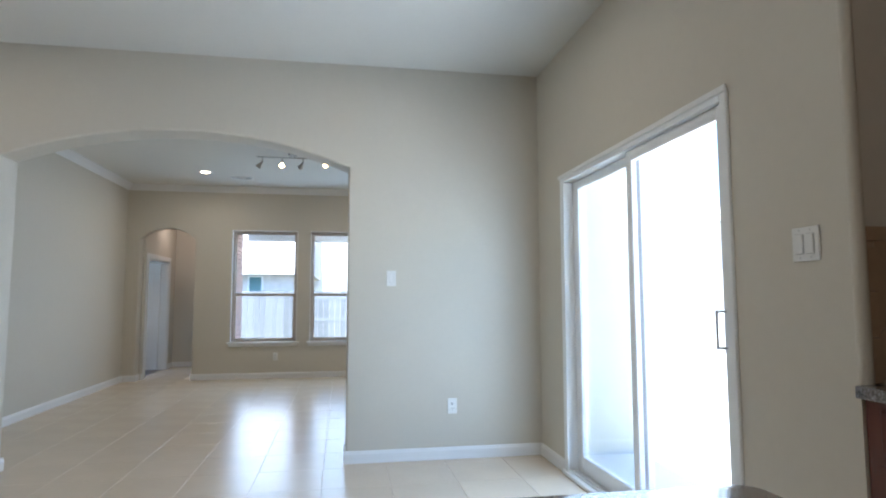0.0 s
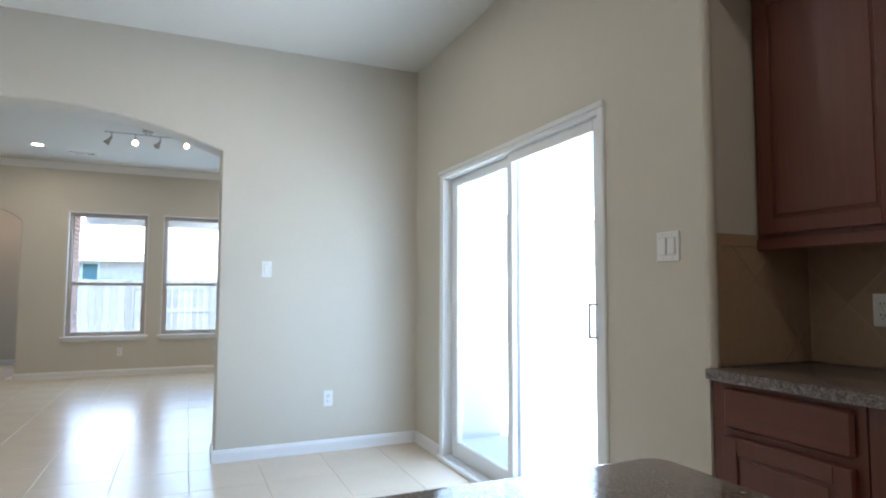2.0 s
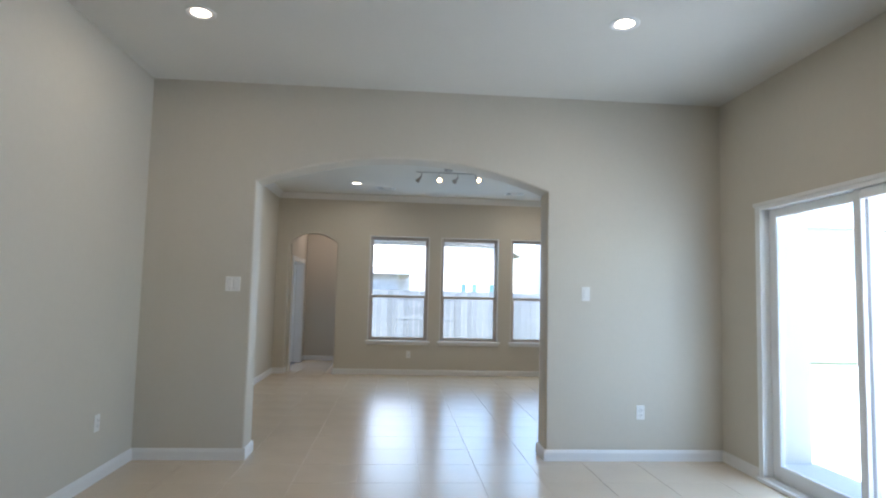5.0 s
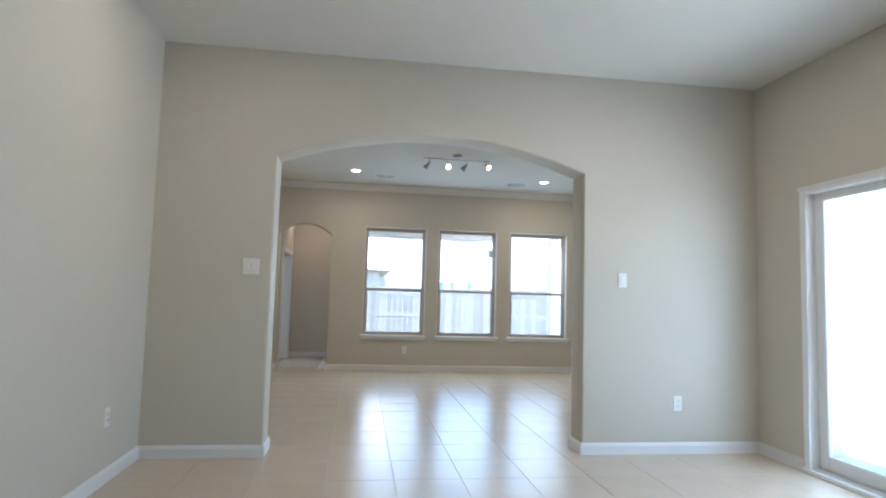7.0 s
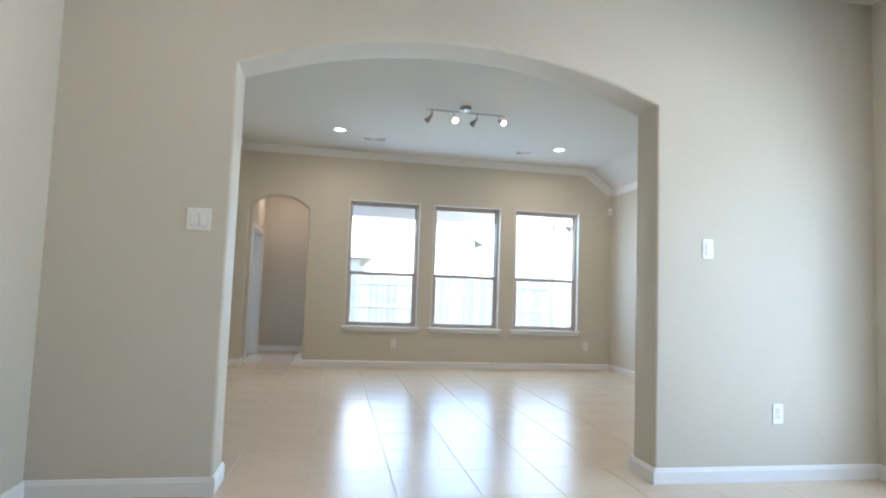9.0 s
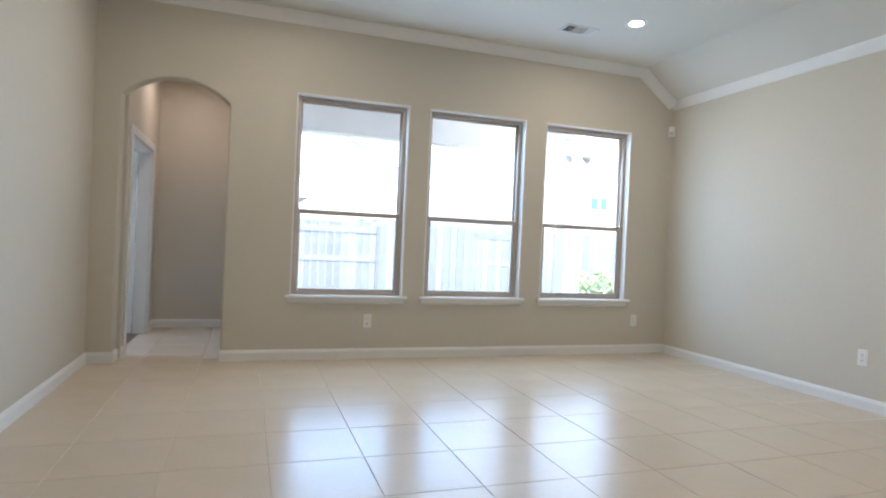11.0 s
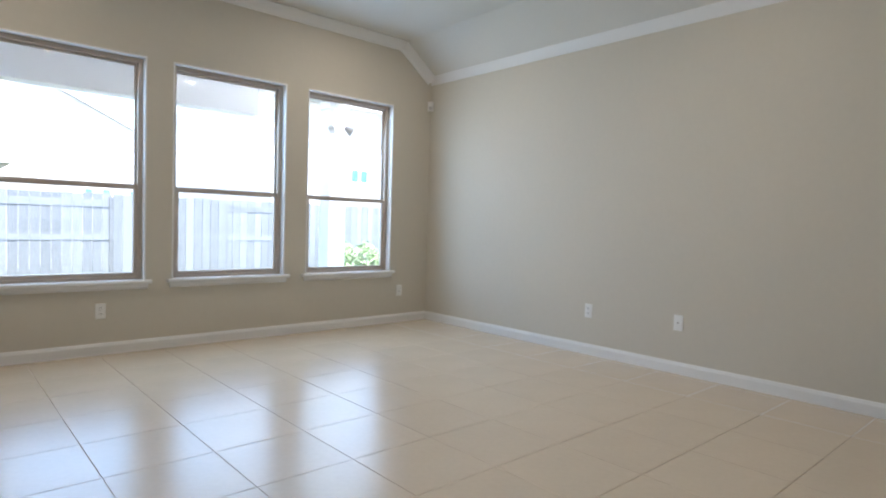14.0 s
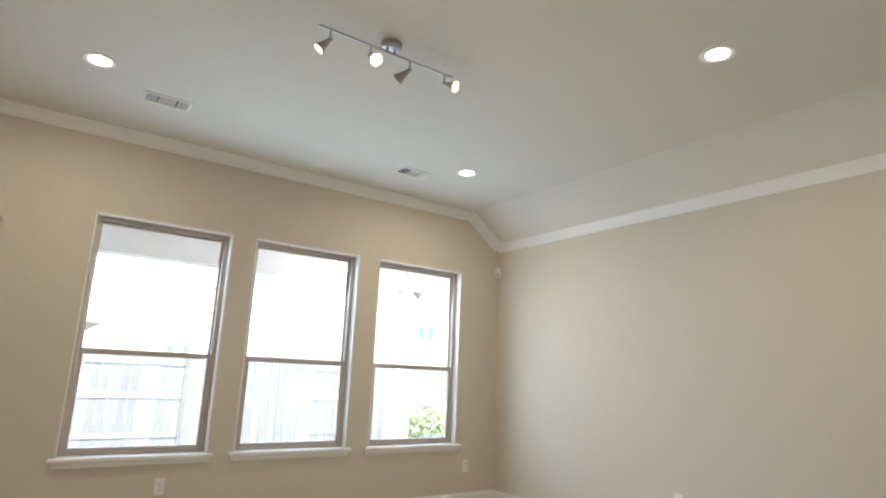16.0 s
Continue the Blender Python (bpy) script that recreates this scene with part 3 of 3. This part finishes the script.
outlet(wall_m(FXE, 8.36, 0.365, "-x"))
# blank cable plate beside the outlet
bp = thing("cable_plate", "white blank cable plate low on the wall", "wall plate")
bp.matrix_basis = wall_m(FXE, 7.585, 0.376, "-x")
part("plate", boxes((-0.035, 0.035, -0.006, 0, -0.058, 0.058), bev=0.003, seg=2), PLASTIC, bp)
part("jack", lathe([(0.006, 0), (0.006, 0.006), (0.004, 0.008)], Matrix.Translation((0, -0.006, 0)) @ pose(0, 0, 0, 90), 12), NICKEL, bp)

ms = thing("alarm_sensor", "small white alarm motion detector in the room corner", "sensor", at=(FXE - 0.032, YB - 0.032, 2.315))
bm = boxes((-0.03, 0.03, -0.022, 0.02, -0.05, 0.05), bev=0.008, seg=2)
bm.transform(pose(0, 0, 0, 0, 0, -45))
part("body", bm, PLASTIC, ms, smooth=True)
bm = boxes((-0.02, 0.02, -0.026, -0.021, -0.04, -0.005), bev=0.003)
bm.transform(pose(0, 0, 0, 0, 0, -45))
part("lens", bm, GAP, ms, "smoky plastic lens")


# ---- kitchen ----
def front(name, y0, y1, z0, z1, x, material, parent, raised, edge=0.006):
    """A cabinet door or drawer front facing -x."""
    bm = boxes((x - 0.02, x, y0, y1, z0, z1), bev=min(edge, 0.0095), seg=1 if edge > 0.006 else 2)
    f = part(name, bm, material, parent, smooth=True)
    if raised:
        s = 0.055
        part("panel_frame", boxes((x - 0.026, x - 0.0205, y0 + 0.002, y0 + s, z0 + 0.002, z1 - 0.002), (x - 0.026, x - 0.0205, y1 - s, y1 - 0.002, z0 + 0.002, z1 - 0.002),
                                  (x - 0.026, x - 0.0205, y0 + s, y1 - s, z0 + 0.002, z0 + s), (x - 0.026, x - 0.0205, y0 + s, y1 - s, z1 - s, z1 - 0.002), bev=0.002), material, f)
        part("panel", boxes((x - 0.0245, x - 0.0203, y0 + s + 0.014, y1 - s - 0.014, z0 + s + 0.014, z1 - s - 0.014), bev=0.0018), material, f)
    return f


CF = 3.826
for k, (y0, y1) in enumerate([(2.168, NY - 0.004), (1.64, 2.164), (1.11, 1.636), (0.58, 1.106), (0.05, 0.576), (-0.48, 0.046)]):
    t = thing("base_cabinet", "cherry-stained wooden base cabinet with drawer and door", "cabinet", "kitchen base cabinets", (0, 0, 0))
    part("body", boxes((CF, NX - 0.004, y0, y1, 0.1, 0.905), bev=0.001), CABINET, t)
    part("toe_kick", boxes((CF + 0.07, NX - 0.01, y0, y1, 0.002, 0.1)), CABINET_H, t)
    front("drawer", y0 + 0.028, y1 - 0.06, 0.752, 0.888, CF - 0.001, CABINET_H, t, False, 0.013)
    front("door", y0 + 0.028, y1 - 0.06, 0.13, 0.728, CF - 0.001, CABINET, t, True)
for k, (y0, y1) in enumerate([(2.168, NY - 0.004), (1.64, 2.164), (1.11, 1.636), (0.58, 1.106), (0.05, 0.576), (-0.48, 0.046)]):
    t = thing("wall_cabinet", "cherry-stained wooden wall cabinet under the soffit", "cabinet", "kitchen wall cabinets", (0, 0, 0))
    part("body", boxes((4.085, NX - 0.004, y0, y1, 1.395, 2.385), bev=0.001), CABINET, t)
    front("door", y0 + 0.012, y1 - 0.03, 1.43, 2.345, 4.084, CABINET, t, True)
    part("light_rail", boxes((4.072, 4.09, y0, y1, 1.374, 1.415), bev=0.003), CABINET_H, t)
    part("crown", prism([(4.085, 2.36), (4.065, 2.365), (4.05, 2.385), (4.03, 2.40), (4.025, 2.424), (4.085, 2.424)], "y", y0, y1), CABINET_H, t, "stained crown on top")
ct = tagged(new("worktop", mesh("worktop", boxes((3.792, NX - 0.002, -0.5, NY - 0.002, 0.908, 0.947), bev=0.006, seg=2), GRANITE, True)), "brown speckled granite worktop on the base cabinets", "worktop")
bs = tagged(new("backsplash"), "tan glazed tile backsplash with narrow border tiles", "backsplash", kind="structure")
bs.location = (0, 0, 0)
part("grout_bed", boxes((XE + 0.025, NX - 0.001, NY - 0.005, NY - 0.0005, 0.948, 1.392), (NX - 0.005, NX - 0.0005, -0.6, NY - 0.005, 0.948, 1.392)), PALEGROUT, bs)


def splash_tile(x0, x1, y0, y1, z0, z1):
    part("tile", boxes((x0, x1, y0, y1, z0, z1), bev=0.0015), SPLASH, bs)


sx = XE + 0.026
for i in range(3):
    splash_tile(sx, sx + 0.045, NY - 0.011, NY - 0.003, 0.95 + i * 0.14, 0.95 + i * 0.14 + 0.138)
splash_tile(sx, 4.066, NY - 0.011, NY - 0.003, 1.387, 1.432)


def clip_poly(pts, u0, u1, v0, v1):
    """A convex outline cut to a rectangle."""
    for k, lim, sign in ((0, u0, 1), (0, u1, -1), (1, v0, 1), (1, v1, -1)):
        out = []
        for p, q in zip(pts, pts[1:] + pts[:1]):
            a, c = sign * (p[k] - lim), sign * (q[k] - lim)
            if a >= 0:
                out.append(p)
            if a * c < 0:
                f = a / (a - c)
                out.append((p[0] + f * (q[0] - p[0]), p[1] + f * (q[1] - p[1])))
        pts = out
        if len(pts) < 3:
            return []
    return pts


def diagonal_tiles(u0, u1, v0, v1, cu, cv, side, axis, w0, w1):
    """Square tiles laid on the diagonal over a rectangle of the wall."""
    h = side / math.sqrt(2)
    g = h - 0.0035
    for i in range(-14, 15):
        for j in range(-6, 7):
            if (i + j) % 2:
                continue
            x, z = cu + i * h, cv + j * h
            pts = clip_poly([(x - g, z), (x, z - g), (x + g, z), (x, z + g)], u0, u1, v0, v1)
            if len(pts) > 2 and max(p[0] for p in pts) - min(p[0] for p in pts) > 0.015:
                part("tile", prism(pts, axis, w0, w1), SPLASH, bs)


diagonal_tiles(sx + 0.047, NX - 0.012, 0.95, 1.385, sx + 0.047 + 0.167, 1.031, 0.3335, "y", NY - 0.0075, NY - 0.003)
diagonal_tiles(-0.6, NY - 0.013, 0.95, 1.391, 2.3, 1.17, 0.3335, "x", NX - 0.0075, NX - 0.003)
outlet(pose(NX - 0.012, 2.41, 1.155, 0, 0, -90))

isl = thing("kitchen_island", "cherry-stained kitchen island with overhanging granite top", "kitchen island")
part("body", boxes((1.65, 2.62, 1.42, 1.86, 0.1, 0.872), bev=0.002), CABINET, isl)
part("toe_kick", boxes((1.70, 2.57, 1.46, 1.82, 0.001, 0.1)), CABINET_H, isl)
R, X0, X1, Y0, Y1 = 0.045, 1.55, 2.92, 1.36, 2.005
o = []
for cx, cy, a0 in ((X1 - R, Y1 - R, 0), (X0 + R, Y1 - R, 90), (X0 + R, Y0 + R, 180), (X1 - R, Y0 + R, 270)):
    o += [(cx + R * math.cos(radians(a0 + k * 15)), cy + R * math.sin(radians(a0 + k * 15))) for k in range(7)]
part("top", prism(o, "z", 0.874, 0.914, round_edges=(lambda p, q: True, 0.006)), GRANITE, isl, "brown speckled granite top with rounded corners", True)
for x0, x1 in ((1.68, 2.125), (2.145, 2.59)):
    part("side_panel", boxes((x0, x1, 1.86, 1.868, 0.14, 0.84), bev=0.003), CABINET, isl)

# ---- outdoors ----
G = -0.45
gb = bmesh.new()
box(gb, -1500, 1500, -1500, 1500, G - 0.2, G)
setting("ground", gb, GRASS, "mown green lawn reaching far off", "lawn")
# the two slabs reaching x=40 are added to whiten the door view
setting("patio", boxes((0.7, 4.6, YB2, 12.7, G, -0.03), (4.6, 40.0, YB2, 13.1, G, -0.03), (3.98, 40.0, -20.0, YB2, G, -0.03)), CONCRETE, "pale concrete patio slab with a wide added stretch to the east", "patio")
setting("ceiling_patio", boxes((0.56, 5.6, YB2 + 0.002, 12.57, 2.62, 2.72)), SOFFIT, "painted patio ceiling", "ceiling")
setting("trim_patio_beam", boxes((0.56, 3.25, 12.2, 12.416, 2.265, 2.619)), SOFFIT, "painted beam at the patio edge", "beam")

setting("trim_foundation", boxes((XE + 0.1, 4.6, YA + 0.004, YB2, -0.06, -0.0005), (XE + 0.1, NX + 0.15, YS, NY + 0.15, -0.06, -0.0005)), CONCRETE, "concrete foundation edge under the outer walls", "foundation")

# brick corner outside the first window
bw = tagged(new("wall_brick"), "red brick outer wall beside the patio", "brick wall", kind="structure")
part("mortar_bed", boxes((0.552, 0.585, YB2 + 0.002, 11.5, G, 2.615)), MORTAR, bw)
brick_a = mesh("brick", boxes((-0.008, 0.018, -0.094, 0.094, -0.029, 0.029), bev=0.003), BRICK)
brick_b = mesh("brick_half", boxes((-0.008, 0.018, -0.044, 0.044, -0.029, 0.029), bev=0.003), BRICK)
for r in range(int((2.6 - 0.2) / 0.068)):
    z, off = 0.25 + r * 0.068, (r % 2) * 0.1
    for k in range(4):
        o2 = new("brick", brick_a)
        o2.parent, o2.location = bw, (0.585, YB2 + 0.1 + off + k * 0.2, z)
    o2 = new("brick", brick_b)
    o2.parent, o2.location = bw, (0.585, (YB2 + 0.05) if off else 11.455, z)


# fence: boards on alternating sides of the rails
FY, FH = 16.5, 1.84


def fence_run(x0, x1, y, rails):
    t = thing("fence", "weathered grey wooden picket fence%s" % (" seen from its rail side" if rails else ""), "fence", "garden fence", (x0, y, G))
    n = max(1, round((x1 - x0) / 0.142))
    bw_ = (x1 - x0) / n
    yo = 0.032 if rails else -0.032
    bd = mesh("board", boxes((0.0025, bw_ - 0.0025, -0.009, 0.009, 0, FH), bev=0.002), FENCE)
    for k in range(n):
        o2 = new("board", bd)
        o2.parent, o2.location = t, (k * bw_, yo + random.uniform(-0.003, 0.003), random.uniform(-0.012, 0.012))
    for z, h in ((0.45, 0.09), (1.07, 0.09), (1.615, 0.12)):
        part("rail", boxes((0, x1 - x0, *((0.0192, 0.0226) if rails else (-0.02, 0.02)), z, z + h), bev=0.003), FENCE, t)
    part("post", boxes((-0.045, 0.045, -0.02, 0.02, 0, FH - 0.05), bev=0.004), FENCE, t)


xs = [(-3.2, -0.92, True), (-0.92, 0.96, False), (0.96, 2.66, True), (2.66, 4.55, False), (4.55, 6.15, True), (6.15, 8.45, False), (8.45, 9.3, True)]
for a, b2, r in xs:
    fence_run(a, b2, FY, r)

# porch column carrying the patio roof
pp = thing("porch_column", "white painted square porch column on the patio slab", "column", at=(4.40, 12.42, -0.03))
part("shaft", boxes((-0.125, 0.125, -0.125, 0.125, 0.2, 2.54), bev=0.008), VINYL, pp)
part("plinth", boxes((-0.15, 0.15, -0.15, 0.15, 0.0, 0.2), bev=0.01), VINYL, pp)
part("cap", boxes((-0.15, 0.15, -0.13, 0.13, 2.54, 2.65), bev=0.01), VINYL, pp)

# twin flood light under the patio soffit
pf = thing("flood_light", "outdoor twin-head flood light hanging under the patio soffit", "flood light", at=(4.37, 12.2, 2.62))
part("mount", lathe([(0.075, 0), (0.07, -0.03), (0.03, -0.28), (0.05, -0.32), (0.05, -0.36)], n=24), SOFFIT, pf, smooth=True)
for sx2, mt in ((-1, SOFFIT), (1, NICKEL)):
    m = Matrix.Translation((sx2 * 0.05, 0, -0.34)) @ Vector((sx2 * 0.8, -0.2, -0.45)).to_track_quat('Z', 'Y').to_matrix().to_4x4()
    part("lamp_head", lathe([(0.015, 0), (0.03, 0.03), (0.062, 0.12), (0.058, 0.122), (0.02, 0.06)], m, 20), mt, pf, smooth=True)

# shrub
sh = thing("shrub", "leafy green garden shrub by the fence", "shrub", at=(7.12, 15.85, G))
bm = bmesh.new()
for k in range(9):
    a = k * 0.7
    lathe([(0.012, 0), (0.006, 0.6)], pose(0, 0, 0, 25 * math.sin(a), 25 * math.cos(a), 0), 6, bm)
part("stem", bm, BARK, sh)
rng = random.Random(4)
vs, fs = [], []
for k in range(2200):
    a, u, r = rng.uniform(0, 6.283), rng.uniform(-0.3, 1), rng.uniform(0.5, 1) ** 0.5
    c0 = Vector((0.62 * r * math.cos(a) * math.sqrt(1 - u * u * 0.8), 0.42 * r * math.sin(a) * math.sqrt(1 - u * u * 0.8), 0.58 + 0.46 * u * r + 0.06 * math.sin(3 * a)))
    q = Euler((rng.uniform(-1, 1), rng.uniform(-1, 1), rng.uniform(0, 6.28))).to_matrix()
    i0 = len(vs)
    for p in ((-0.045, 0, 0), (0, -0.018, 0.006), (0.045, 0, 0), (0, 0.018, 0.006)):
        vs.append(tuple(c0 + q @ Vector(p)))
    fs.append((i0, i0 + 1, i0 + 2, i0 + 3))
me = bpy.data.meshes.new("foliage")
me.from_pydata(vs, [], fs)
me.materials.append(LEAF)
fo = new("foliage", me)
fo.parent = sh
fo["kind"] = "stuff"


# neighbouring houses
def house(x0, x1, y0, y1, eave, ridge, wins, label, verge=0.35):
    t = thing("house", label, "house", "neighbouring houses", ((x0 + x1) / 2, y0, G))
    cx = (x0 + x1) / 2
    part("wall", boxes((x0 - cx, x1 - cx, 0, y1 - y0, 0, eave - G)), HOUSEBRICK, t)
    o = [(-0.35, eave - G - 0.02), (-0.35, eave - G + 0.16), ((y1 - y0) / 2, ridge - G), (y1 - y0 + 0.35, eave - G + 0.16), (y1 - y0 + 0.35, eave - G - 0.02)]
    part("roof", prism(o, "x", x0 - cx - verge, x1 - cx + verge), ROOF, t, "grey shingle roof")
    part("fascia", boxes((x0 - cx - verge - 0.01, x1 - cx + verge + 0.01, -0.38, -0.352, eave - G - 0.03, eave - G + 0.15)), SOFFIT, t)
    for wx, wz0, wz1, ww in wins:
        w = part("window", boxes((wx - cx - ww / 2, wx - cx + ww / 2, -0.02, 0.0, wz0 - G, wz1 - G)), VINYL, t)
        part("pane", boxes((wx - cx - ww / 2 + 0.05, wx - cx + ww / 2 - 0.05, -0.026, -0.021, wz0 - G + 0.05, wz1 - G - 0.05)), BLIND, w)
    return t


house(-9.0, 1.1, 18.2, 27.0, 1.90, 4.6, [(-0.12, 1.36, 1.85, 0.42), (-3.0, 0.9, 1.7, 1.0)], "pale brick single-storey house with grey shingle roof")
house(9.0, 14.4, 24.0, 34.0, 5.2, 8.0, [(12.26, 2.48, 3.0, 0.38), (12.66, 2.48, 3.0, 0.38)], "pale two-storey house with paired windows", 0.03)
# made-up house, added so the view through the sliding door stays white
house(10.75, 34.0, 17.6, 19.2, 3.6, 4.2, [], "pale brick house added as a bright backdrop beyond the sliding door", 0.03)
# gabled house further back
gh = thing("house", "pale gabled house behind the garden fence", "house", "neighbouring houses", (1.4, 24.0, G))
part("wall", prism([(-4.2, 0), (4.2, 0), (4.2, 3.5), (0, 5.55), (-4.2, 3.5)], "y", 0.0, 9.0), HOUSEBRICK, gh)
part("roof", prism([(-4.6, 3.3), (0, 5.56), (4.6, 3.3), (4.6, 3.38), (0, 5.64), (-4.6, 3.38)], "y", -0.12, 9.4), ROOF, gh, "grey shingle gable roof")
for wx in (2.3, 2.73, 3.42):
    w = part("window", boxes((wx - 0.13, wx + 0.13, -0.02, 0.0, 1.72, 2.22)), VINYL, gh)
    part("pane", boxes((wx - 0.09, wx + 0.09, -0.026, -0.021, 1.76, 2.18)), BLIND, w)

# ---- floor: slab, then tiles ----
fl = tagged(new("floor"), "glossy beige square ceramic floor tiles with thin grout joints", "tiled floor", kind="structure")
part("grout_bed", boxes((-1.05, 4.5, YS - 0.1, 2.7, -0.06, -0.003), (-1.05, 3.96, 2.7, 5.9, -0.06, -0.003), (-1.0, 4.57, 5.9, 10.62, -0.06, -0.003), (-0.75, 0.2, 10.62, 12.4, -0.06, -0.003)), GROUT, fl, "grey-brown grout between the tiles")
P, TX, TY, GW = 0.4435, 1.262, 8.145, 0.0015
cache = {}


def clip_cell(cx, cy):
    x0, x1, y0, y1 = cx, cx + P, cy, cy + P
    ym = (y0 + y1) / 2
    if ym < 2.7:
        ax, bx = -1.0, 4.45
    elif ym < 5.8:
        ax, bx = -1.0, 3.94
    elif ym < 10.7:
        ax, bx = -0.95, 4.5
    else:
        ax, bx = -0.75, 0.18
    if x1 > 0.18:
        y1 = min(y1, 10.6)
    x0, x1, y0, y1 = max(x0, ax), min(x1, bx), max(y0, YS), min(y1, HN + 0.06)
    return (x0, x1, y0, y1) if x1 - x0 > 0.03 and y1 - y0 > 0.03 else None


far = bmesh.new()
for j in range(-23, 12):
    for i in range(-6, 9):
        r = clip_cell(TX + i * P, TY + j * P)
        if not r:
            continue
        x0, x1, y0, y1 = r
        w, h = round(x1 - x0 - 2 * GW, 4), round(y1 - y0 - 2 * GW, 4)
        if y1 < 2.4 or (y0 > 10.9):
            box(far, x0 + GW, x1 - GW, y0 + GW, y1 - GW, -0.004, 0.0)
            continue
        if (w, h) not in cache:
            cache[(w, h)] = mesh("tile", boxes((-w / 2, w / 2, -h / 2, h / 2, -0.006, 0.0), bev=0.0012), TILE)
        o2 = new("tile", cache[(w, h)])
        o2.parent, o2.location = fl, ((x0 + x1) / 2, (y0 + y1) / 2, random.uniform(-0.0003, 0.0))
        o2.rotation_euler = (random.uniform(-0.0006, 0.0006), random.uniform(-0.0006, 0.0006), 0)
ft = part("tile_field", far, TILE, fl)
ft["kind"] = "stuff"
